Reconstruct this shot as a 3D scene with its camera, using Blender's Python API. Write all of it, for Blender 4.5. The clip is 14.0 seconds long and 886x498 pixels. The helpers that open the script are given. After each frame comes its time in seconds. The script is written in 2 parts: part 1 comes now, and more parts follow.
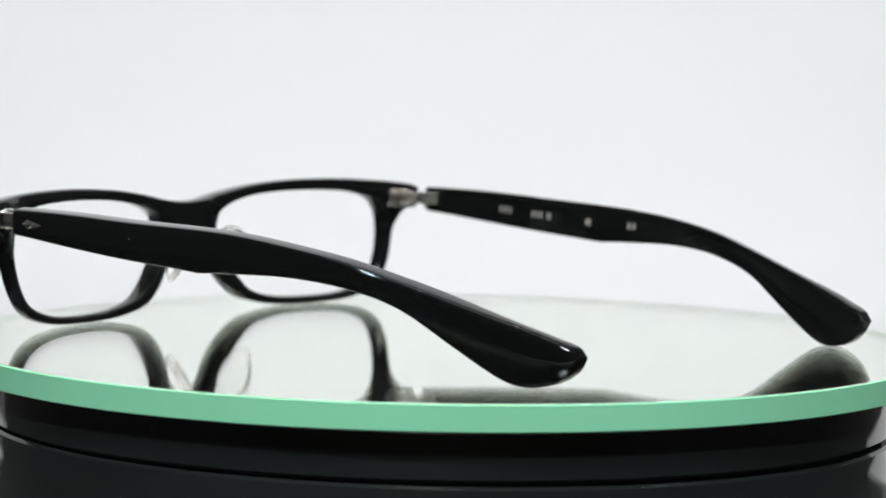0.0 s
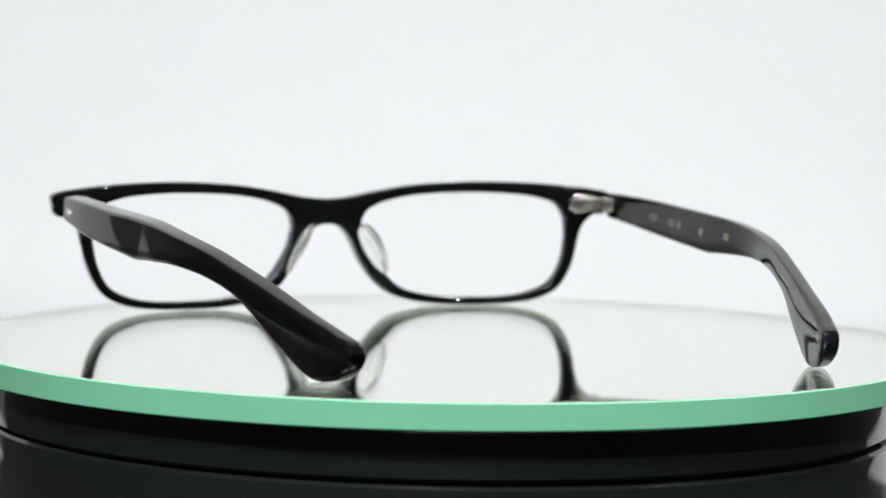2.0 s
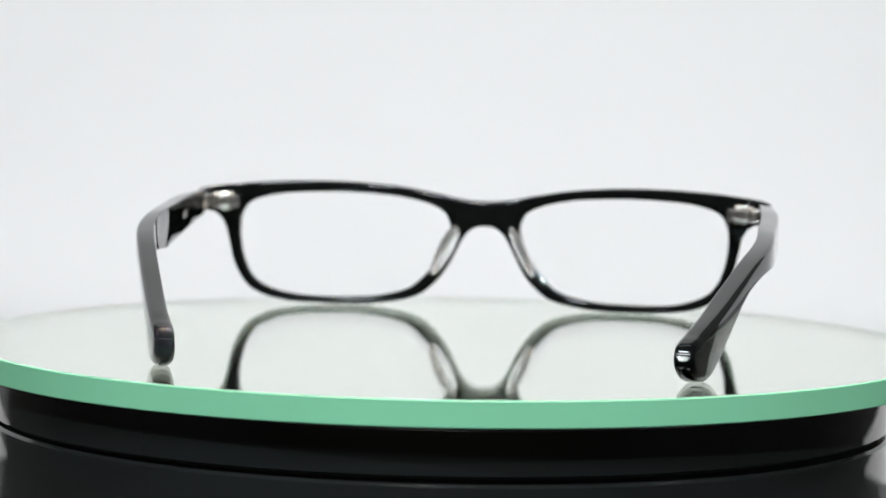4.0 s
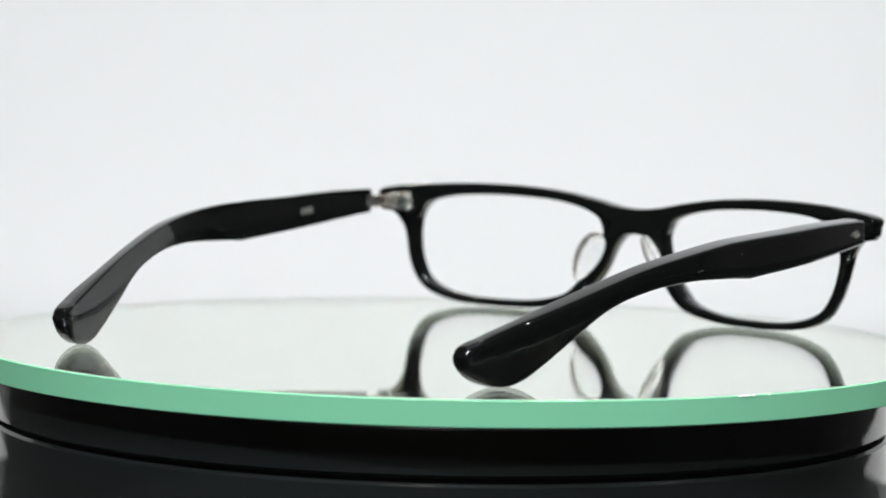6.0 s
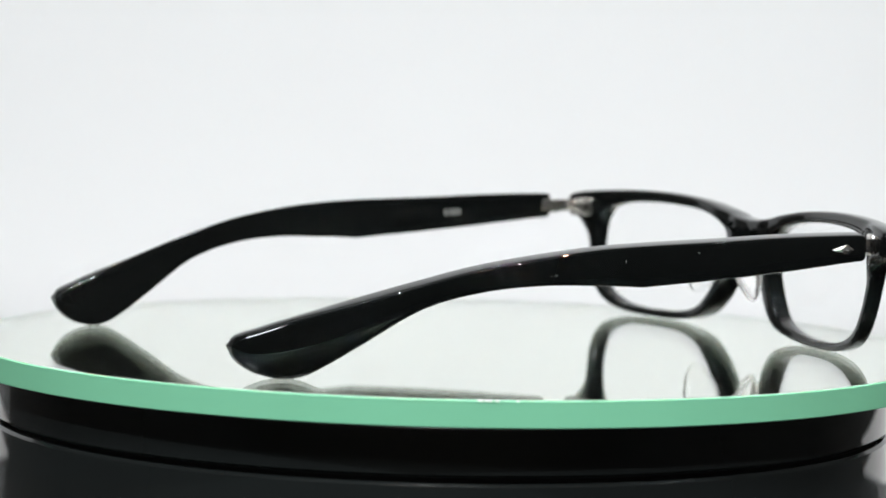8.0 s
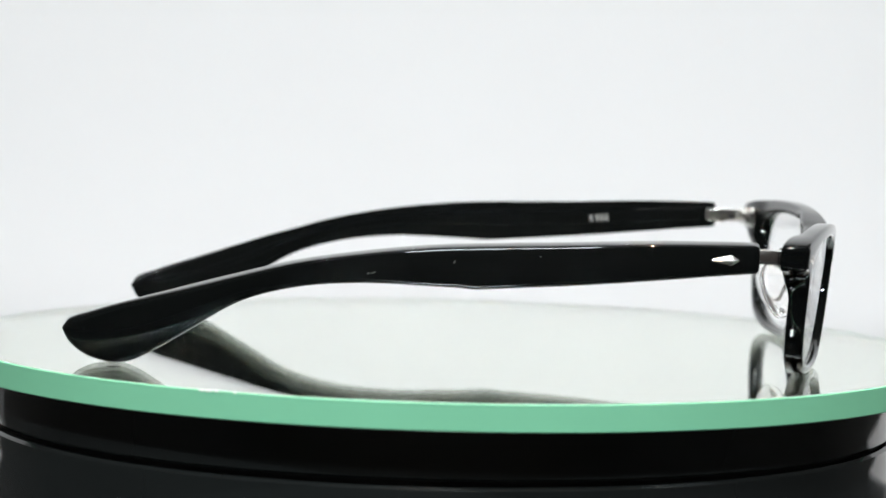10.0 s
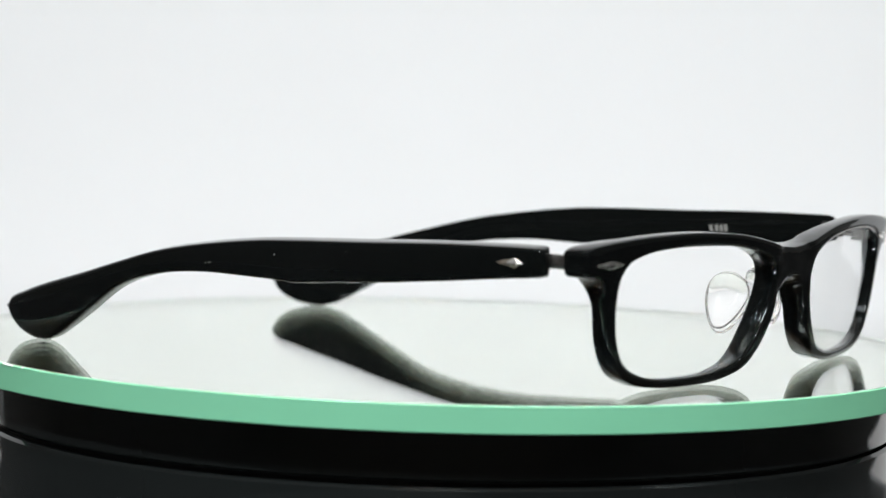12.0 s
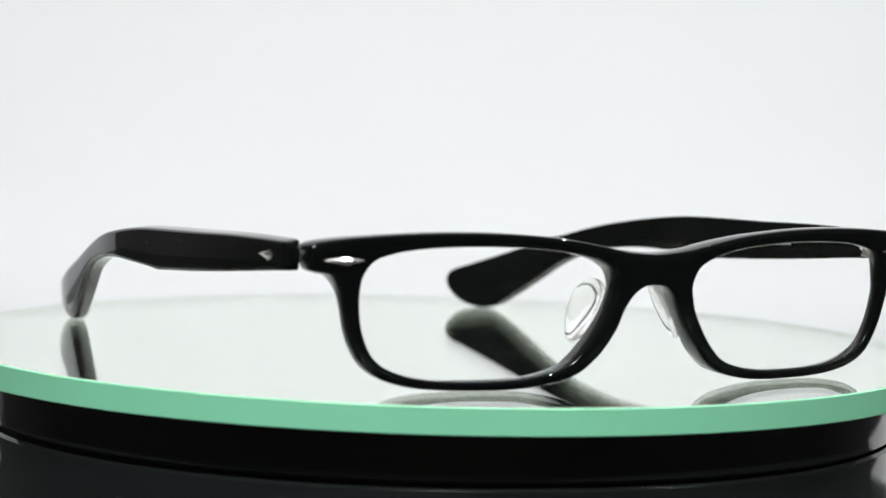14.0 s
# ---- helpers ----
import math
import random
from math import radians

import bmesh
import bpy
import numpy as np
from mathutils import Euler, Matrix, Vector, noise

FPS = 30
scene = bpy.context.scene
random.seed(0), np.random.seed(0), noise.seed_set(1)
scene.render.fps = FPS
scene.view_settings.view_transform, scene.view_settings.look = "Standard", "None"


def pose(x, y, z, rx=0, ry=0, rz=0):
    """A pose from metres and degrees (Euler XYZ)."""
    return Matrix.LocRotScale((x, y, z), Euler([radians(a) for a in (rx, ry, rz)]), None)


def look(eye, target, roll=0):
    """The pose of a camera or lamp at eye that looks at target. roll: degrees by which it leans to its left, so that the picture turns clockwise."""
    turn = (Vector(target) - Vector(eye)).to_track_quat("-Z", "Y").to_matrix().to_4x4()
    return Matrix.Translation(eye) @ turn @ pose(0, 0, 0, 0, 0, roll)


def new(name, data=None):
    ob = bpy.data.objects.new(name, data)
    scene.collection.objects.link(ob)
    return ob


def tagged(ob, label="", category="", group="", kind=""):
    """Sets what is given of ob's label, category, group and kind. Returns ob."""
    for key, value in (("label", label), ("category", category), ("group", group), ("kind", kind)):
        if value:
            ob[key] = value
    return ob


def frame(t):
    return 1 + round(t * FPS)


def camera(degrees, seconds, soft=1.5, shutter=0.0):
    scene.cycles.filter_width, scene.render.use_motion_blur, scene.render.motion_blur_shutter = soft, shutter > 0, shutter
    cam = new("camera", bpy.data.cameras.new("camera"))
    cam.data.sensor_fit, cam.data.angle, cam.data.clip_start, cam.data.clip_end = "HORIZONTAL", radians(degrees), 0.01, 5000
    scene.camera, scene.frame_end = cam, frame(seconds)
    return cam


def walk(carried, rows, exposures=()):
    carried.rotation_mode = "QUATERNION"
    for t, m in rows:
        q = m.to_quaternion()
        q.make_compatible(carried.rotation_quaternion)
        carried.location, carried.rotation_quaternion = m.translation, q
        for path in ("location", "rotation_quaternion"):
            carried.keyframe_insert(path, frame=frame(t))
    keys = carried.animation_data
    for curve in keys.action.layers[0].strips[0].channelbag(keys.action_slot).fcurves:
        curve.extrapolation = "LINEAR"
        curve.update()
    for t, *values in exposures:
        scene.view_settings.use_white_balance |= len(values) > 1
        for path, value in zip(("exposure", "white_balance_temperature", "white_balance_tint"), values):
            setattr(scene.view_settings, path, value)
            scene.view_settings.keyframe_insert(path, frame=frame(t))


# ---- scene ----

MM = 0.001
# A camera on a stand before a small mirror turntable; a long lens with a shallow field.
# Each pull of focus breathes: the view widens or narrows by about a hundredth.
cam = camera(17.03, 14.0, soft=1.5)
CAM_AT = Matrix.Translation((0, -0.6358, 0.0700)) @ pose(0, 0, 0, 90 - 4.504, 0, 0) @ pose(0, 0, 0, 0, 0, 1.358)
BREATH = ((0, 0.0), (2.9, 0.0), (3.6, 0.0048), (6.0, 0.0062), (8.2, 0.0072), (10.3, -0.0020), (12.5, -0.0022), (14.0, -0.0036))
walk(cam, [(t, CAM_AT @ Matrix.Translation((0, 0, back))) for t, back in BREATH],
     exposures=((0, 0.03), (1.0, 0.06), (2.2, 0.05), (3.0, 0.0), (6.0, 0.02), (7.5, 0.06), (14.0, 0.06)))
cam.data.dof.use_dof = True
cam.data.dof.focus_distance = 0.594
cam.data.dof.aperture_fstop = 21.5

# ---- light ----
world = bpy.data.worlds.new("room_air")
world.use_nodes = True
world.node_tree.nodes["Background"].inputs[0].default_value = (0.9, 0.95, 1.0, 1)
world.node_tree.nodes["Background"].inputs[1].default_value = 0.03
scene.world = world
# light must cross the plate glass of the mirror several times
scene.cycles.max_bounces, scene.cycles.transmission_bounces, scene.cycles.glossy_bounces = 20, 16, 12


def lamp(name, at, target, shape, sx, sy, power, colour):
    data = bpy.data.lights.new(name, "AREA")
    data.shape, data.size, data.size_y = shape, sx, sy
    data.energy, data.color = power, colour
    ob = new(name, data)
    ob.matrix_world = look(at, target)
    return tagged(ob, kind="structure")


COOL, WARM = (0.890, 0.962, 1.0), (1.0, 0.60, 0.33)
# Added fill that brightens the white board; no such lamp is in view.
lamp("backdrop_fill", (0, -0.12, 1.05), (0, 0.43, 0.05), "RECTANGLE", 0.8, 0.16, 0.98, COOL)
# Added front fill, unseen, to even out the board's brightness.
lamp("front_fill", (-0.18, -1.35, 1.35), (0, 0.2, 0), "SQUARE", 0.35, 0.35, 16.2, COOL)
lamp("key_lamp", (-0.50, -0.60, 0.66), (0, 0, 0), "DISK", 0.016, 0.016, 3.4, COOL)
lamp("key_lamp", (0.42, -0.70, 0.70), (0, 0, 0), "SQUARE", 0.016, 0.016, 3.4, COOL)
lamp("key_lamp", (0.62, -0.10, 0.85), (0, 0, 0), "DISK", 0.016, 0.016, 2.0, COOL)


def ceiling_spot(x, y, power, colour):
    """A narrow ceiling spotlight aimed at the turntable."""
    data = bpy.data.lights.new("ceiling_spot", "SPOT")
    data.energy, data.color = power, colour
    data.spot_size, data.spot_blend, data.shadow_soft_size = radians(10.5), 0.15, 0.007
    ob = new("ceiling_spot", data)
    ob.matrix_world = look((x, y, 1.6), (0, 0, 0))
    tagged(ob, kind="structure")


for dx, dy in ((-0.28, -0.34), (0.33, -0.22), (0.06, 0.20), (-0.02, -0.62)):
    ceiling_spot(dx, dy, 34, COOL)
for dx, dy in ((-0.52, -0.12), (0.14, -0.46), (0.50, 0.12)):
    ceiling_spot(dx, dy, 20, WARM)
for dx, dy in ((-0.75, 0.05), (-0.15, -0.85), (0.55, -0.35)):
    lamp("ceiling_lamp", (dx, dy, 1.6), (0, 0, 0), "DISK", 0.014, 0.014, 2.2, WARM)


# ---- materials ----
def material(name, colour, rough=0.5, metal=0.0, spec=0.5, vary=0.0, scale=40.0, bump=0.0, bump_scale=400.0, coat=0.0, wear=0.0):
    m = bpy.data.materials.new(name)
    m.use_nodes = True
    t = m.node_tree
    b = t.nodes["Principled BSDF"]
    b.inputs["Base Color"].default_value = (*colour, 1)
    b.inputs["Roughness"].default_value = rough
    b.inputs["Metallic"].default_value = metal
    b.inputs["Specular IOR Level"].default_value = spec
    b.inputs["Coat Weight"].default_value = coat
    b.inputs["Coat Roughness"].default_value = 0.03
    co = t.nodes.new("ShaderNodeTexCoord")
    if vary or wear:
        n = t.nodes.new("ShaderNodeTexNoise")
        n.inputs["Scale"].default_value, n.inputs["Detail"].default_value = scale, 6
        t.links.new(co.outputs["Object"], n.inputs["Vector"])
        if vary:
            mix = t.nodes.new("ShaderNodeMixRGB")
            mix.blend_type = "MULTIPLY"
            ramp = t.nodes.new("ShaderNodeMapRange")
            ramp.inputs["To Min"].default_value, ramp.inputs["To Max"].default_value = 1 - vary, 1 + vary
            t.links.new(n.outputs["Fac"], ramp.inputs["Value"])
            mix.inputs[0].default_value = 1
            mix.inputs[1].default_value = (*colour, 1)
            t.links.new(ramp.outputs["Result"], mix.inputs[2])
            t.links.new(mix.outputs[0], b.inputs["Base Color"])
        if wear:
            r2 = t.nodes.new("ShaderNodeMapRange")
            r2.inputs["From Min"].default_value, r2.inputs["From Max"].default_value = 0.35, 0.75
            r2.inputs["To Min"].default_value, r2.inputs["To Max"].default_value = rough, rough + wear
            t.links.new(n.outputs["Fac"], r2.inputs["Value"])
            t.links.new(r2.outputs["Result"], b.inputs["Roughness"])
    if bump:
        n2 = t.nodes.new("ShaderNodeTexNoise")
        n2.inputs["Scale"].default_value, n2.inputs["Detail"].default_value = bump_scale, 4
        t.links.new(co.outputs["Object"], n2.inputs["Vector"])
        bp = t.nodes.new("ShaderNodeBump")
        bp.inputs["Strength"].default_value, bp.inputs["Distance"].default_value = bump, 0.0002
        t.links.new(n2.outputs["Fac"], bp.inputs["Height"])
        t.links.new(bp.outputs["Normal"], b.inputs["Normal"])
    return m


def clear(name, colour, rough, ior, spec=0.5, through_it=1.0):
    m = bpy.data.materials.new(name)
    m.use_nodes = True
    b = m.node_tree.nodes["Principled BSDF"]
    b.inputs["Base Color"].default_value = (*colour, 1)
    b.inputs["Roughness"].default_value = rough
    b.inputs["IOR"].default_value = ior
    b.inputs["Specular IOR Level"].default_value = spec
    b.inputs["Transmission Weight"].default_value = through_it
    return m


M_ACETATE = material("black_acetate", (0.0032, 0.0040, 0.0040), 0.008, 0, 0.5, 0.25, 90, 0.004, 200, wear=0.012)
M_SILVER = material("polished_metal", (0.86, 0.84, 0.81), 0.16, 1.0, 0.5, 0.06, 500, wear=0.12)
M_PRINT = material("silver_print", (0.24, 0.24, 0.235), 0.45, 0.3, 0.5, 0.1, 900)
M_PAD = clear("clear_silicone", (0.98, 0.985, 0.985), 0.035, 1.40, through_it=0.95)
M_LENS = clear("clear_lens", (0.995, 0.998, 0.996), 0.0, 1.12)
M_GLASS = clear("plate_glass", (0.985, 0.996, 0.984), 0.0, 1.52)
M_EDGE = material("ground_green_edge", (0.212, 0.575, 0.362), 0.42, 0, 0.4, 0.05, 60, 0.05, 900)
M_MIRROR = material("silvered_mirror", (0.972, 1.0, 0.948), 0.0, 0.995)
M_BASE = material("glossy_black_plastic", (0.0150, 0.0172, 0.0168), 0.05, 0, 0.5, 0.2, 30, 0.010, 120, wear=0.05)
M_RUBBER = material("matt_black_rubber", (0.012, 0.012, 0.012), 0.7)
M_PAPER = material("white_paper", (0.84, 0.85, 0.86), 0.75, 0, 0.2, 0.012, 6, 0.05, 300)
M_TABLE = material("dark_grey_laminate", (0.020, 0.021, 0.022), 0.22, 0, 0.5, 0.15, 12)
M_WALL = material("dim_wall_paint", (0.15, 0.15, 0.145), 0.8, 0, 0.3, 0.08, 3)
M_FLOOR = material("brown_wood_floor", (0.20, 0.115, 0.07), 0.45, 0, 0.4, 0.3, 4)
M_LINING = material("grey_green_lining", (0.50, 0.56, 0.53), 0.6)
M_DUST = material("grey_dust", (0.20, 0.205, 0.20), 0.8)
M_SPECK = material("pale_chip", (0.75, 0.80, 0.77), 0.5)


# ---- builders ----
def part(name, bm, mat, parent=None, label="", smooth=True, angle=35):
    me = bpy.data.meshes.new(name)
    bmesh.ops.recalc_face_normals(bm, faces=bm.faces)
    if smooth:
        for f in bm.faces:
            f.smooth = True
        for e in bm.edges:
            if len(e.link_faces) == 2 and e.calc_face_angle(0) > radians(angle):
                e.smooth = False
    bm.to_mesh(me)
    bm.free()
    me.materials.append(mat)
    ob = new(name, me)
    ob.parent = parent
    return tagged(ob, label) if label else ob


def curve_through(points, per, closed=False):
    """Catmull-Rom through 2D control points, with that many steps a span."""
    p = np.array(points, float)
    n, out = len(p), []
    for i in range(n if closed else n - 1):
        a, b, c, d = ((p[(i - 1) % n], p[i], p[(i + 1) % n], p[(i + 2) % n]) if closed else
                      (p[max(i - 1, 0)], p[i], p[i + 1], p[min(i + 2, n - 1)]))
        for k in range(per):
            u = k / per
            out.append(0.5 * (2 * b + (c - a) * u + (2 * a - 5 * b + 4 * c - d) * u * u + (3 * b - a - 3 * c + d) * u ** 3))
    if not closed:
        out.append(p[-1])
    return np.array(out)


def lathe(profile, steps=160, cap=True):
    """A turned solid from (radius, height) pairs in metres."""
    bm = bmesh.new()
    rings = []
    for r, z in profile:
        rings.append([bm.verts.new((r * math.cos(2 * math.pi * k / steps), r * math.sin(2 * math.pi * k / steps), z)) for k in range(steps)])
    for a, b in zip(rings, rings[1:]):
        for k in range(steps):
            bm.faces.new((a[k], a[(k + 1) % steps], b[(k + 1) % steps], b[k]))
    if cap:
        bm.faces.new(rings[0])
        bm.faces.new(rings[-1])
    return bm


def box(sx, sy, sz, m=Matrix(), bevel=0.0, seg=2):
    bm = bmesh.new()
    bmesh.ops.create_cube(bm, size=1, matrix=m @ Matrix.Diagonal((sx, sy, sz, 1)))
    if bevel:
        bmesh.ops.bevel(bm, geom=bm.edges[:], offset=bevel, segments=seg, profile=0.5, affect="EDGES")
    return bm


def join(bm, other):
    me = bpy.data.meshes.new("tmp")
    other.to_mesh(me)
    other.free()
    bm.from_mesh(me)
    bpy.data.meshes.remove(me)
    return bm


# ---- setting ----
def build_room():
    for name, size, at in (("wall_north", (4.2, 0.1, 2.7), (0, 0.486, 0.6)), ("wall_south", (4.2, 0.1, 2.7), (0, -2.05, 0.6)),
                           ("wall_east", (0.1, 2.4, 2.7), (2.05, -0.77, 0.6)), ("wall_west", (0.1, 2.4, 2.7), (-2.05, -0.77, 0.6)),
                           ("floor", (4.2, 2.7, 0.1), (0, -0.8, -0.80)), ("ceiling", (4.2, 2.7, 0.1), (0, -0.8, 2.0))):
        bm = box(*size, Matrix.Translation(at))
        tagged(part(name, bm, M_FLOOR if name == "floor" else M_WALL, smooth=False), kind="structure")


def build_table():
    """A narrow stand that carries the turntable."""
    top = tagged(new("display_stand"), "narrow dark grey laminate stand under the turntable", "stand")
    part("tabletop", box(1.2, 0.70, 0.024, pose(0, 0.07, -0.0590), 0.003), M_TABLE, top)
    part("column", box(0.10, 0.10, 0.655, pose(0, -0.03, -0.3985), 0.004), M_TABLE, top)
    part("foot_plate", box(0.32, 0.32, 0.024, pose(0, -0.03, -0.738), 0.004), M_TABLE, top)


def build_backdrop():
    """A white board fixed to the wall behind the turntable."""
    bm = box(0.92, 0.012, 1.1, pose(-0.05, 0.430, 0.42), 0.001)
    tagged(part("backdrop", bm, M_PAPER, smooth=False), "white matt board on the wall behind the turntable", kind="structure")
    sheet = box(0.50, 0.30, 0.0005, pose(0.01, 0.266, -0.04675), 0.0001, 1)
    tagged(part("paper_sheet", sheet, M_PAPER, smooth=False), "white paper sheet on the stand, half under the turntable", "paper")


# ---- turntable ----
R_DISC = 0.1046


def build_turntable():
    table = tagged(new("turntable"), "round black display turntable with a green-edged mirror top", "turntable")
    table.location = (0, 0, 0)
    disc = tagged(new("mirror_disc"), "thick round glass mirror with a green ground edge")
    disc.parent = table
    t, r = 0.0051, R_DISC
    part("glass_plate", lathe([(r - 0.0005, -t), (r - 0.0005, 0.0)], 256), M_GLASS, disc, "clear plate glass")
    part("mirror_backing", lathe([(r - 0.0013, -t - 0.0003), (r - 0.0013, -t + 0.0003)], 256), M_MIRROR, disc, "silvered mirror backing")
    # Grey ring added inside the glass to dull the bright green edge behind it.
    part("edge_lining", lathe([(r - 0.0012, -0.0001), (r - 0.0006, -0.0001), (r - 0.0006, -t + 0.0001), (r - 0.0012, -t + 0.0001), (r - 0.0012, -0.0001)], 256, cap=False),
         M_LINING, disc, "added grey ring that dulls the green edge seen through the glass")
    part("ground_edge", lathe([(r - 0.0004, -0.00005), (r - 0.00015, -0.00005), (r, -0.0002), (r, -t), (r - 0.00015, -t - 0.00015), (r - 0.0004, -t - 0.00015),
                               (r - 0.0004, -0.00005)], 256, cap=False), M_EDGE, disc, "pale green ground glass edge", angle=15)
    for a, w in ((335.2, 0.0011), (336.0, 0.0016), (336.9, 0.0009), (339.0, 0.0006)):
        chip = box(w, 0.0006, 0.00035, pose(0, 0, 0, 0, 0, a) @ pose(R_DISC - 0.0002, 0, -0.0002, 0, 0, 84), 0.0001, 1)
        part("edge_chip", chip, M_SPECK, disc, "pale chip in the glass edge")
    b = 0.0006
    r1, r2 = 0.0972, 0.0974
    platter = part("platter", lathe([(0.02, -0.0058), (r1 - b, -0.0058), (r1, -0.0058 - b), (r1, -0.0149), (r1 - b, -0.0155), (0.02, -0.0155)], 256), M_BASE, table, "glossy black plastic platter rim")
    part("groove_ring", lathe([(0.02, -0.0150), (r1 - 0.0022, -0.0150), (r1 - 0.0022, -0.0163), (0.02, -0.0163)], 192), M_RUBBER, table, "matt black recessed groove")
    part("housing", lathe([(0.02, -0.0163), (r2 - b, -0.0163), (r2, -0.0163 - b), (r2 + 0.0012, -0.039), (r2 - 0.002, -0.042), (0.02, -0.042)], 256), M_BASE, table, "glossy black plastic housing")
    for k in range(4):
        a = math.pi / 4 + k * math.pi / 2
        foot = lathe([(0.006, -0.0475), (0.007, -0.0465), (0.007, -0.0422)], 24)
        bmesh.ops.translate(foot, verts=foot.verts, vec=(0.085 * math.cos(a), 0.085 * math.sin(a), 0.0005))
        part("foot", foot, M_RUBBER, table, "black rubber foot")
    return table, disc, platter


# ---- eyeglasses: millimetres, x to the wearer's right, y forward, z up, front at y about 0 ----
RIM_OUTER = [(0, 19.7), (2.3, 19.4), (4.5, 17.8), (6.3, 15.0), (8.8, 10.0), (12.1, 5.6), (16.8, 2.2), (25, 0.4), (34, 0), (45, 0.3), (52.5, 1.7), (57.2, 4.4), (60.3, 9.5),
             (61.9, 15.5), (63.0, 19.5), (65.2, 21.9), (68.3, 22.5), (69.1, 25.2), (68.3, 27.7), (58, 29.1), (46, 29.8), (34, 29.8), (22, 29.0), (13, 27.6), (6, 26.2), (0, 25.7)]
RIM_INNER = [(8.5, 19.5), (8.6, 18.3), (9, 16.8), (9.6, 14.8), (11.6, 11.2), (14.7, 7.2), (18.7, 4.1), (26, 2.3), (34.6, 1.8), (44.6, 2.1), (51.2, 3.5), (55.6, 6),
             (58.1, 10.5), (59.2, 15.5), (59.3, 19), (59.0, 21.3), (58.2, 23), (57.2, 24.2), (55.2, 25.3), (50, 26.5), (42.5, 27.1), (33.4, 27.2), (22.7, 26.6), (15, 25.2),
             (10.5, 23.3), (9, 21.3)]


def ease(a, b, v):
    u = min(max((v - a) / (b - a), 0), 1)
    return u * u * (3 - 2 * u)


def face_y(x, z):
    """The front's face: bent at the bridge, curved round the brow and leaning in below, in mm."""
    return 16.8 - 0.7 * (1 - ease(6.0, 8.2, abs(x))) - 0.09 * (math.sqrt(x * x + 36) - 6) - 0.00105 * x * x - (25 - z) * math.tan(radians(5.0))


def depth_at(x, z):
    """Thickness from front to back: deep at the corners and the nose, thinner round the lower rim."""
    x = abs(x)
    return 3.7 + 1.5 * ease(56, 63, x) * ease(16, 22, z) + 1.8 * (1 - ease(10, 28, x))


def on_front(x, z, back):
    """A point that lies `back` mm behind the front's face."""
    return Vector((x, face_y(x, z) - back, z)) * MM


def inward(line, sign, closed):
    nxt = np.roll(line, -1, 0)
    prv = np.roll(line, 1, 0)
    if not closed:
        nxt[-1], prv[0] = line[-1] + (line[-1] - line[-2]), line[0] - (line[1] - line[0])
    d = nxt - prv
    d /= np.linalg.norm(d, axis=1)[:, None]
    n = np.stack([-d[:, 1], d[:, 0]], 1) * sign
    if not closed:
        n[0], n[-1] = (0, 1), (0, -1)
    return n


def rim_lines():
    per = 6
    outer = curve_through(RIM_OUTER, per)
    inner = curve_through(RIM_INNER, per, closed=True)
    return outer, inner, per


def build_front():
    outer, inner, per = rim_lines()
    n_out, n = len(outer), len(inner)
    n_mid = n - n_out
    no, ni = inward(outer, 1, False), inward(inner, -1, True)
    b = 0.62

    def ring_outer(a):
        arc = outer + no * a
        mid = [arc[-1] + (arc[0] - arc[-1]) * (k + 1) / (n_mid + 1) for k in range(n_mid)]
        out = np.concatenate([arc, np.array(mid).reshape(-1, 2)])
        out[n_out - 1:, 0] = 0
        out[0, 0] = 0
        return out

    def ring_inner(a):
        return inner + ni * a

    ins, outs = ring_inner(b), ring_outer(b)
    loop = []  # (points, share of the depth in front, mm offset, is the outer side)
    loop.append((ring_inner(0), 1, -b, 0)), loop.append((ring_inner(0), 0, b, 0))
    loop.append((ring_inner(0.29 * b), 0, 0.29 * b, 0))
    for f in (0, 0.33, 0.67):
        loop.append((ins + (outs - ins) * f, 0, 0, 0))
    loop.append((outs, 0, 0, 1))
    loop.append((ring_outer(0.29 * b), 0, 0.29 * b, 1)), loop.append((ring_outer(0), 0, b, 1))
    loop.append((ring_outer(0), 1, -b, 1)), loop.append((ring_outer(0.29 * b), 1, -0.29 * b, 1))
    loop.append((outs, 1, 0, 1))
    for f in (0.67, 0.33, 0):
        loop.append((ins + (outs - ins) * f, 1, 0, 0))
    loop.append((ring_inner(0.29 * b), 1, -0.29 * b, 0))
    bm = bmesh.new()
    for side in (1, -1):
        rings = []
        for pts, share, off, _ in loop:
            rings.append([bm.verts.new(on_front(x * side, z, share * depth_at(x, z) + off)) for x, z in pts])
        m = len(rings)
        for j in range(m):
            k = (j + 1) % m
            for i in range(n):
                i2 = (i + 1) % n
                if loop[j][3] and loop[k][3] and i >= n_out - 1:
                    continue
                bm.faces.new((rings[j][i], rings[j][i2], rings[k][i2], rings[k][i]))
    bmesh.ops.remove_doubles(bm, verts=bm.verts, dist=0.00002)
    return bm


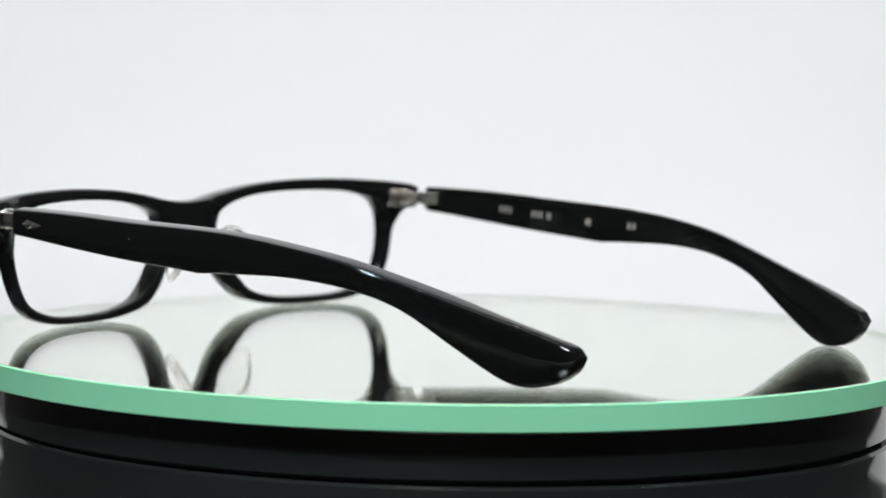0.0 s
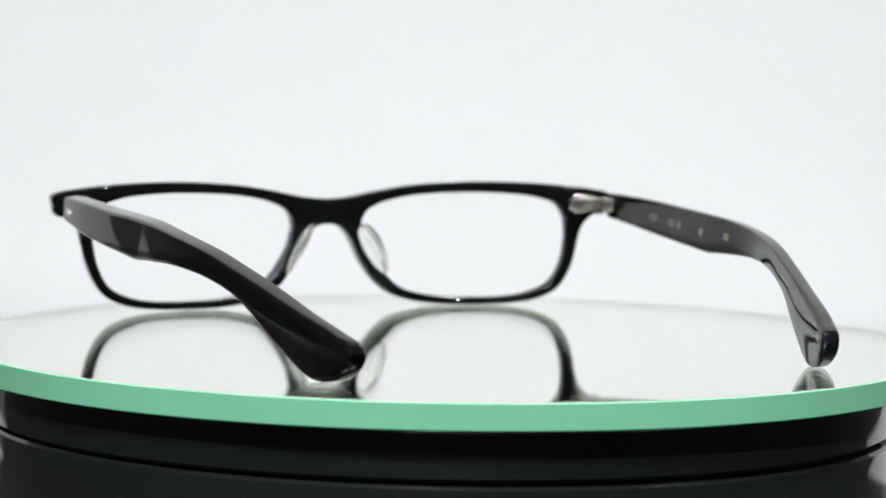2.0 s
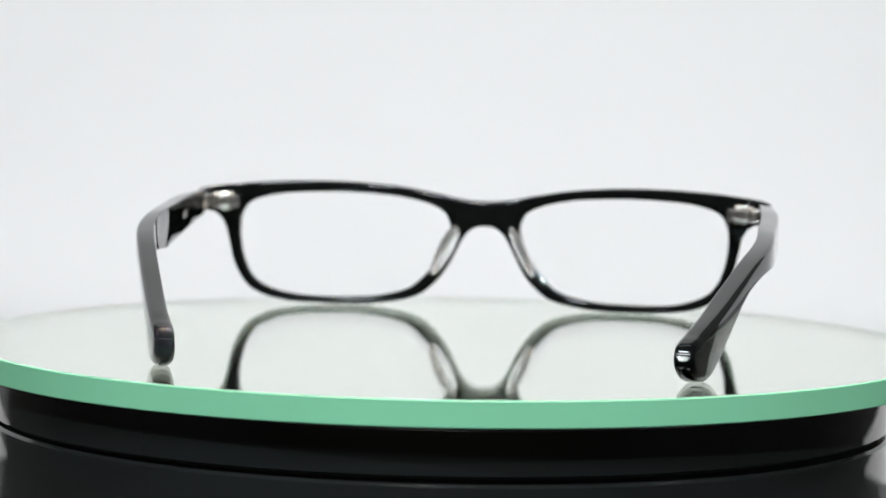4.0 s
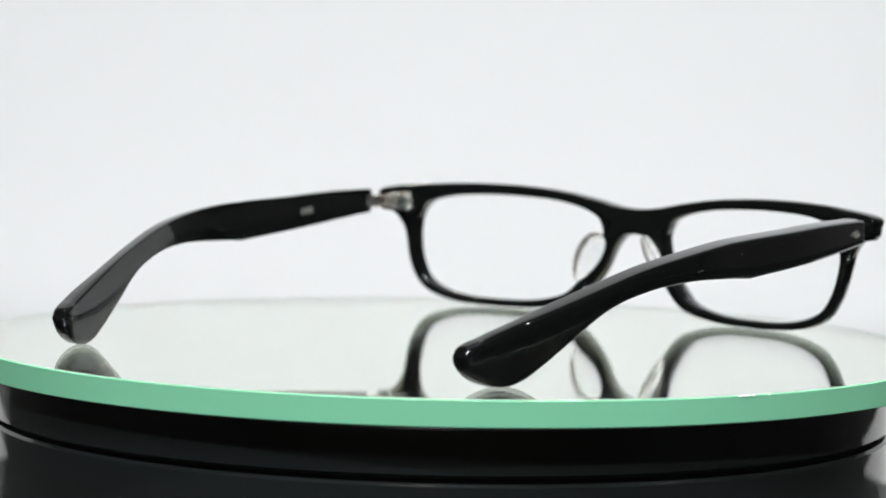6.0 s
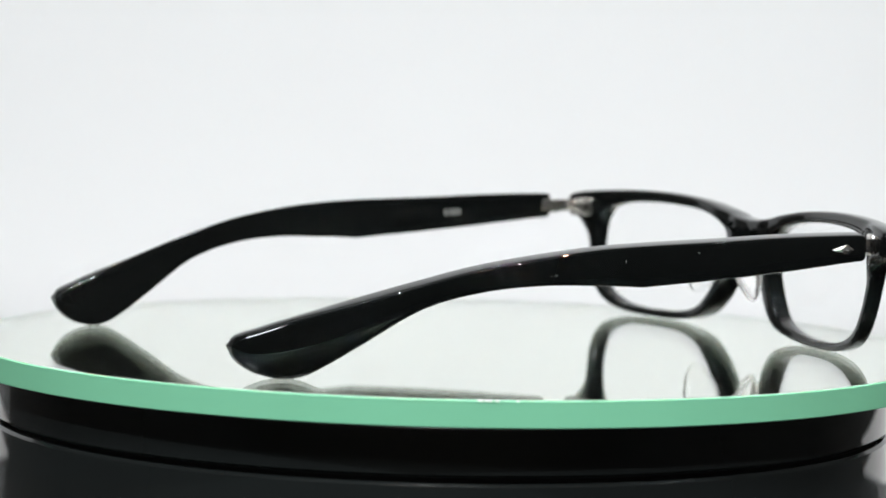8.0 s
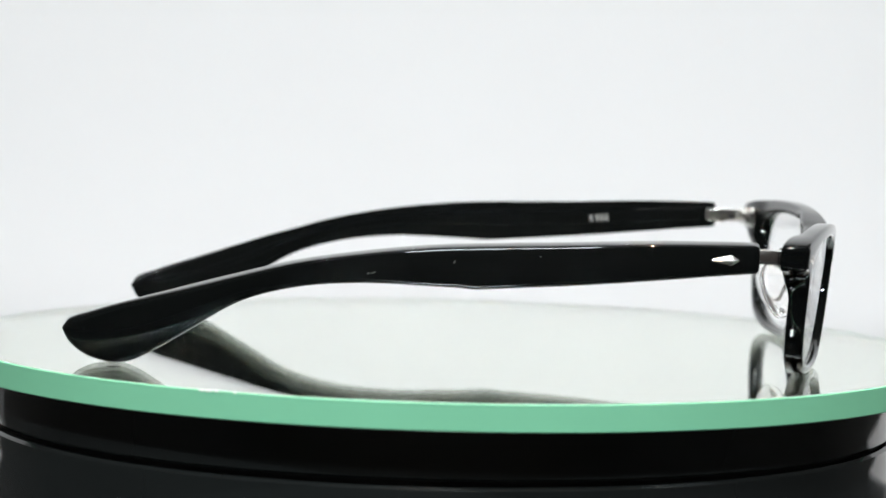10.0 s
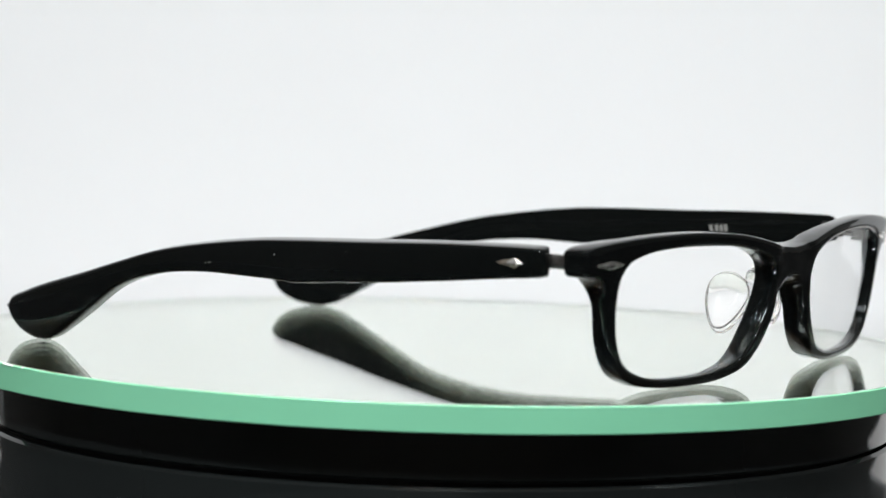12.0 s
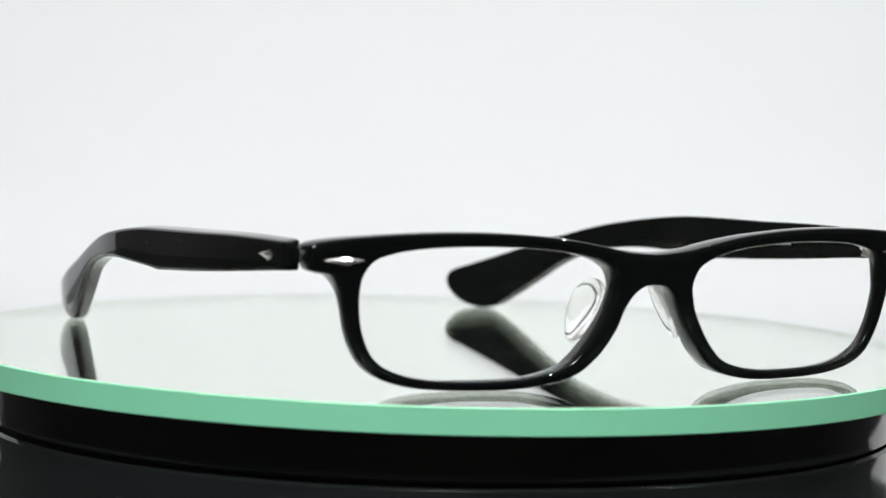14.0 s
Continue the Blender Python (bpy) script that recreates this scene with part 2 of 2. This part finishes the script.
def build_lens(side):
    _, inner, _ = rim_lines()
    c = inner.mean(0)
    bm = bmesh.new()
    layers = []
    for back in (1.2, 2.6):
        rings = [[bm.verts.new(on_front(*((c + (p - c) * s) * (side, 1)), back)) for p in inner[::2]] for s in (1.006, 0.8, 0.6, 0.4, 0.2)]
        mid = bm.verts.new(on_front(*(c * (side, 1)), back))
        for a, b in zip(rings, rings[1:]):
            for k in range(len(a)):
                bm.faces.new((a[k], a[(k + 1) % len(a)], b[(k + 1) % len(a)], b[k]))
        for k in range(len(rings[-1])):
            bm.faces.new((rings[-1][k], rings[-1][(k + 1) % len(rings[-1])], mid))
        layers.append(rings[0])
    for k in range(len(layers[0])):
        k2 = (k + 1) % len(layers[0])
        bm.faces.new((layers[0][k], layers[0][k2], layers[1][k2], layers[1][k]))
    return bm


# temple: (distance from the hinge, top edge), (..., lower edge), (..., middle line across)
TOP = [(-0.7, 27.0), (5, 27.05), (20, 26.9), (35, 26.3), (53, 25.6), (62, 25.1), (75, 23.6), (87, 21.5), (98, 18.6), (109, 15.5), (115, 13.9), (121, 12.3), (125, 11.1), (128.5, 9.9), (131, 9.1), (132.7, 8.1), (133.5, 6.6)]
LOW = [(-0.7, 21.6), (5, 21.15), (20, 19.75), (35, 18.5), (50.5, 17.45), (52.5, 17.3), (55, 17.5), (62, 17.8), (75, 18.0), (87, 16.7), (98, 13.4), (109, 6.7), (115, 3.0), (119, 0.9), (122.5, 0.1), (126, 0.5), (129, 1.5), (131.3, 3.0), (132.9, 4.9), (133.5, 6.6)]
ACROSS = [(0, 65.2), (12, 65.8), (30, 66.0), (52, 65.3), (75, 64.2), (95, 59.9), (110, 55.9), (124, 51.9), (133, 49.2)]
THICK = [(0, 1.55), (8, 1.75), (20, 2.0), (60, 1.9), (90, 1.9), (115, 2.0), (127, 2.15), (130.5, 2.15), (132.5, 1.95), (133.5, 1.45)]
HINGE_Y = -4.2


def along(table, s):
    """A smooth value from a table of (distance, value)."""
    xs, ys = [p[0] for p in table], [p[1] for p in table]
    if s <= xs[0]:
        return ys[0]
    if s >= xs[-1]:
        return ys[-1]
    i = next(k for k in range(len(xs) - 1) if xs[k + 1] >= s)
    h = xs[i + 1] - xs[i]

    def slope(k):
        if k == 0 or k == len(xs) - 1:
            j = min(k, len(xs) - 2)
            return (ys[j + 1] - ys[j]) / (xs[j + 1] - xs[j])
        return 0.5 * ((ys[k + 1] - ys[k]) / (xs[k + 1] - xs[k]) + (ys[k] - ys[k - 1]) / (xs[k] - xs[k - 1]))

    u = (s - xs[i]) / h
    return ((2 * u ** 3 - 3 * u * u + 1) * ys[i] + (u ** 3 - 2 * u * u + u) * h * slope(i) + (3 * u * u - 2 * u ** 3) * ys[i + 1] + (u ** 3 - u * u) * h * slope(i + 1))


def temple_mid(side, s):
    """Across-position of a temple's middle; both temples lean a little to one side."""
    return side * along(ACROSS, s) + 2.9 * s / 124


def build_temple(side):
    bm = bmesh.new()
    stations = [-0.7, -0.45, 0.3] + [1.5 + 1.45 * k for k in range(84)] + [124 + 0.6 * k for k in range(13)] + [131.8, 132.2, 132.6, 132.9, 133.2, 133.38, 133.5]
    rings = []
    for s in stations:
        top, low, mid, th = along(TOP, s), along(LOW, s), temple_mid(side, s), along(THICK, s)
        inset = 0.55 if s < -0.6 else 0.2 if s < 0 else 0.0
        zc, hz, th = (top + low) / 2, max((top - low) / 2 - inset, 0.05), th - inset
        r = min(0.85 + 0.8 * ease(80, 122, s), hz * 0.98, th * 0.9)
        ring, lean = [], 0.07 * ease(70, 112, s)
        for cx, cz, a0 in ((1, 1, 0), (-1, 1, 90), (-1, -1, 180), (1, -1, 270)):
            # crisper inner edges; the top falls a little towards the outside
            q = r if cx > 0 else min(r, 0.35 + 0.9 * ease(105, 125, s))
            lift = 0.4 * (1 - ease(105, 125, s)) if (cx, cz) == (-1, 1) else 0.0
            if side < 0 and cz > 0:
                lift += 0.5 * ease(25, 60, s) * (1 - ease(100, 124, s))
            for k in range(6):
                a = radians(a0 + 18 * k)
                z = zc + cz * (hz - q) + q * math.sin(a) + lift
                x = mid + side * (cx * (th - q) + q * math.cos(a) + lean * (z - zc - 1.5))
                ring.append(bm.verts.new(Vector((x, HINGE_Y - s * 1.0115, z)) * MM))
        rings.append(ring)
    for a, b in zip(rings, rings[1:]):
        for k in range(len(a)):
            bm.faces.new((a[k], a[(k + 1) % len(a)], b[(k + 1) % len(a)], b[k]))
    bm.faces.new(rings[0])
    bm.faces.new(rings[-1])
    return bm


def lozenge(length, height, rise, nose=0.5, shoulder=1.0):
    """A faceted pointed inlay in its own x (length) and y (height), rising along z, in mm."""
    bm = bmesh.new()
    rim = [(-length / 2, 0), (length * (nose - 0.5) * 0.3, -height / 2 * shoulder), (length * (nose - 0.5), -height / 2), (length / 2, 0), (length * (nose - 0.5), height / 2), (length * (nose - 0.5) * 0.3, height / 2 * shoulder)]
    low = [bm.verts.new(Vector((x, y, -0.3)) * MM) for x, y in rim]
    up = [bm.verts.new(Vector((x, y, 0.05)) * MM) for x, y in rim]
    ridge = [bm.verts.new(Vector((length * (nose - 0.75) * 0.6, 0, rise)) * MM), bm.verts.new(Vector((length * (nose - 0.4), 0, rise)) * MM)]
    bm.faces.new(low)
    for k in range(6):
        bm.faces.new((low[k], low[(k + 1) % 6], up[(k + 1) % 6], up[k]))
    bm.faces.new((up[0], up[1], ridge[0])), bm.faces.new((up[1], up[2], ridge[1], ridge[0])), bm.faces.new((up[2], up[3], ridge[1]))
    bm.faces.new((up[3], up[4], ridge[1])), bm.faces.new((up[4], up[5], ridge[0], ridge[1])), bm.faces.new((up[5], up[0], ridge[0]))
    return bm


def build_pad(side):
    """A clear, flat-faced pad with a rounded rim, broad above and narrow below, behind the nose side of the rim."""
    bm = bmesh.new()
    rings = []
    steps = 40
    half = [(f, (1 - f ** 3.6) ** 0.55) for f in (0.2, 0.4, 0.55, 0.68, 0.78, 0.86, 0.92, 0.96, 0.985)]
    section = half + [(1.0, 0.0)] + [(f, -h) for f, h in reversed(half)]
    for f, h in section:
        ring = []
        for k in range(steps):
            a = 2 * math.pi * k / steps
            y, z = math.cos(a), math.sin(a)
            y = y * (1 + 0.24 * z) - 0.10 * z * z
            bulge = 0.12 * (1 - f * f) * h
            ring.append(bm.verts.new(Vector((1.0 * h + bulge, y * f * 4.35, z * f * 6.7)) * MM))
        rings.append(ring)
    for a, b in zip(rings, rings[1:]):
        for k in range(steps):
            bm.faces.new((a[k], a[(k + 1) % steps], b[(k + 1) % steps], b[k]))
    bm.faces.new(rings[0])
    bm.faces.new(rings[-1])
    at = (9.69, 5.34, 14.11) if side > 0 else (-8.92, 5.12, 14.04)
    bmesh.ops.transform(bm, matrix=Matrix.Translation(Vector(at) * MM) @ pose(0, 0, 0, -2.0, -side * 25.8, side * 14.2), verts=bm.verts)
    return bm


def about(pivot, shift, turn):
    """A small turn about a pivot and a shift, both in mm and degrees."""
    p = Vector(pivot) * MM
    return Matrix.Translation(p + Vector(shift) * MM) @ pose(0, 0, 0, *turn) @ Matrix.Translation(-p)


def build_eyeglasses():
    # the front sits slightly askew on the temples
    askew = (about((0, 14, 14), (0.11, 1.47, 0.067), (-0.95, 0.093, 0.082)) @
             Matrix.Translation((0, 14 * MM, 0)) @ pose(0, 0, 0, 0, 0, -1.4) @ Matrix.Translation((0, -14 * MM, 0)))
    temple_set = {1: about((65, -5, 24), (2.56, 0.57, 0.41), (0.282, -0.048, -0.570)), -1: about((-65, -5, 24), (-2.39, 0.90, 0.75), (0.290, 0.904, 0.517))}
    g = tagged(new("eyeglasses"), "glossy black rectangular eyeglasses with open temples on a mirror", "eyeglasses")
    part("front_frame", build_front(), M_ACETATE, g, "glossy black acetate front", angle=60).matrix_basis = askew
    for side in (1, -1):
        lens = part("lens", build_lens(side), M_LENS, g, "clear demo lens", angle=50)
        lens.visible_shadow, lens.matrix_basis = False, askew
        pad = part("nose_pad", build_pad(side), M_PAD, g, "clear silicone nose pad", angle=60)
        pad.visible_shadow, pad.matrix_basis = False, askew
        # pointed silver inlay on the front's corner
        x, z = side * 62.8, 24.6
        tilt = math.degrees(math.atan(0.09 + 2 * 0.00105 * 62.8))
        rivet = lozenge(8.0, 1.9, 0.4, 0.56)
        bmesh.ops.transform(rivet, matrix=Matrix.Translation(on_front(x, z, 0.0)) @ pose(0, 0, 0, 0, 0, 180 - side * tilt) @ pose(0, 0, 0, 90 - 5.0, 0, 0), verts=rivet.verts)
        part("front_inlay", rivet, M_SILVER, g, "pointed silver inlay", angle=5).matrix_basis = askew
        # hinge: plate on the back of the corner, knuckles and an arm into the temple
        back = face_y(61, 24.8) - depth_at(61, 24.8)
        hinge = part("hinge", box(3.6 * MM, 1.2 * MM, 4.6 * MM, Matrix.Translation(Vector((side * 62.4, back - 0.3, 24.6)) * MM) @ pose(0, 0, 0, 0, 0, -side * 12), 0.0005, 3), M_SILVER, g, "polished metal hinge")
        hinge.matrix_basis = askew
        block = box(5.2 * MM, 1.7 * MM, 2.9 * MM, Matrix.Translation(Vector((side * 61.7, back - 1.5, 24.5)) * MM) @ pose(0, 0, 0, 0, 0, -side * 12), 0.0003)
        join(block, box(5.2 * MM, 0.4 * MM, 0.5 * MM, Matrix.Translation(Vector((side * 61.7, back - 2.4, 25.6)) * MM) @ pose(0, 0, 0, 0, 0, -side * 12), 0.00012))
        join(block, box(5.2 * MM, 0.4 * MM, 0.5 * MM, Matrix.Translation(Vector((side * 61.7, back - 2.4, 23.4)) * MM) @ pose(0, 0, 0, 0, 0, -side * 12), 0.00012))
        part("hinge_block", block, M_SILVER, hinge)
        for k, (dz, hh) in enumerate(((-1.35, 0.8), (0.0, 1.1), (1.35, 0.8))):
            kn = lathe([(1.05 * MM, -hh / 2 * MM), (1.2 * MM, -hh / 2 * MM + 0.00015), (1.2 * MM, hh / 2 * MM - 0.00015), (1.05 * MM, hh / 2 * MM)], 24)
            bmesh.ops.translate(kn, verts=kn.verts, vec=Vector((side * 64.6, back - 1.3, 24.6 + dz)) * MM)
            part("knuckle", kn, M_SILVER, hinge)
        screw = lathe([(0.35 * MM, 2.15 * MM), (0.8 * MM, 2.05 * MM), (0.95 * MM, 1.75 * MM)], 20)
        bmesh.ops.translate(screw, verts=screw.verts, vec=Vector((side * 64.6, back - 1.3, 24.6)) * MM)
        part("screw_head", screw, M_SILVER, hinge)
        leaf = box(0.9 * MM, 2.6 * MM, 3.1 * MM, Matrix.Translation(Vector((side * 65.6, HINGE_Y - 0.6, 24.6)) * MM), 0.00025)
        part("hinge_leaf", leaf, M_SILVER, hinge)
        # The slot's shade is a black block on the arm; nothing is cut in.
        slot = box(0.4 * MM, 1.5 * MM, 1.3 * MM, Matrix.Translation(Vector((side * 65.6, HINGE_Y + 2.1, 24.6)) * MM))
        part("hinge_slot_shade", slot, M_RUBBER, hinge, "black block for the shaded slot in the hinge arm", smooth=False)
        y0, y1 = back - 1.2, HINGE_Y - 4.0
        part("hinge_arm", box(1.5 * MM, (y0 - y1) * MM, 2.9 * MM, Matrix.Translation(Vector((side * 66.3, (y0 + y1) / 2, 24.8)) * MM), 0.0003), M_SILVER, hinge)
        temple = part("temple", build_temple(side), M_ACETATE, g, "glossy black acetate temple with a paddle tip", angle=60)
        temple.matrix_basis = temple_set[side]
        s = 6.6
        inlay = lozenge(6.9, 2.1, 0.45, 0.76, 0.62)
        out_x = temple_mid(side, s) + side * along(THICK, s)
        bmesh.ops.transform(inlay, matrix=Matrix.Translation(Vector((out_x, HINGE_Y - s, 24.1)) * MM) @ (pose(0, 0, 0, 90, 0, 90) if side > 0 else pose(0, 0, 0, 90, 0, -90) @ pose(0, 0, 0, 0, 0, 180)), verts=inlay.verts)
        part("temple_inlay", inlay, M_SILVER, temple, "pointed silver inlay", angle=5)
        for ds, dz, ln, an in ((57.5, 22.6, 0.5, 70), (72.3, 20.4, 2.0, 22), (73.4, 20.0, 1.5, 5), (41, 24.1, 0.35, 0), (88, 19.6, 0.4, 30)) if side > 0 else ((35, 23.0, 0.4, 40), (96, 17.0, 0.5, 10)):
            px = temple_mid(side, ds) + side * (along(THICK, ds) + 0.01)
            fleck = box(0.05 * MM, ln * MM, 0.12 * MM, Matrix.Translation(Vector((px, HINGE_Y - ds, dz)) * MM) @ pose(0, 0, 0, an, 0, 0))
            part("dust_fleck", fleck, M_DUST, temple, "pale fleck of dust", smooth=False)
        # worn print on the inner face, as bars
        bars = ((23.1, 0.7), (24.5, 1.0), (25.9, 0.7), (32.8, 0.8), (34.0, 0.8), (35.2, 0.8), (37.6, 1.3), (49.5, 1.5), (61.5, 0.9), (62.9, 0.9)) if side > 0 else ((25.0, 0.8), (26.1, 0.8), (27.2, 0.8), (28.6, 0.8))
        for s, length in bars:
            zc = (along(TOP, s) + along(LOW, s)) / 2 + 0.2
            x = temple_mid(side, s) - side * (along(THICK, s) + 0.02)
            part("print_mark", box(0.06 * MM, length * MM, 1.6 * MM, Matrix.Translation(Vector((x, HINGE_Y - s, zc)) * MM) @ pose(0, 0, 0, 12, 0, 0)), M_PRINT, temple, "small worn silver print", smooth=False)
    return g


build_room()
build_table()
build_backdrop()
turntable, mirror_disc, platter = build_turntable()
eyeglasses = build_eyeglasses()


# the mirror lies a little off-centre and out of level on its platter
WOBBLE = pose(0, 0, 0, -0.186, 0, 0) @ pose(0, 0, 0, 0, -0.329, 0)
HALF_WOBBLE = pose(0, 0, 0, -0.093, 0, 0) @ pose(0, 0, 0, 0, -0.165, 0)


def turn_at(t):
    """Degrees of turn of the turntable at t seconds: nearly even."""
    return 51.285 - 14.2 * t + np.polyval((-2.379, -1.624, 4.276, -1.156, 0.0), t / 14.0)


def motions():
    rows, disc_rows, platter_rows = [], [], []
    for k in range(29):
        t = 0.5 * k
        a = turn_at(t)
        spin = pose(0, 0, 0, 0, 0, a) @ WOBBLE
        rows.append((t, spin @ Matrix.Translation((0.00243, 0.06504, 0)) @ pose(0, 0, 0, 0, 0, -0.85)))
        disc_rows.append((t, spin @ Matrix.Translation((0.00185, 0.00118, 0))))
        platter_rows.append((t, pose(0, 0, 0, 0, 0, a) @ HALF_WOBBLE))
    walk(eyeglasses, rows)
    walk(mirror_disc, disc_rows)
    walk(platter, platter_rows)


motions()
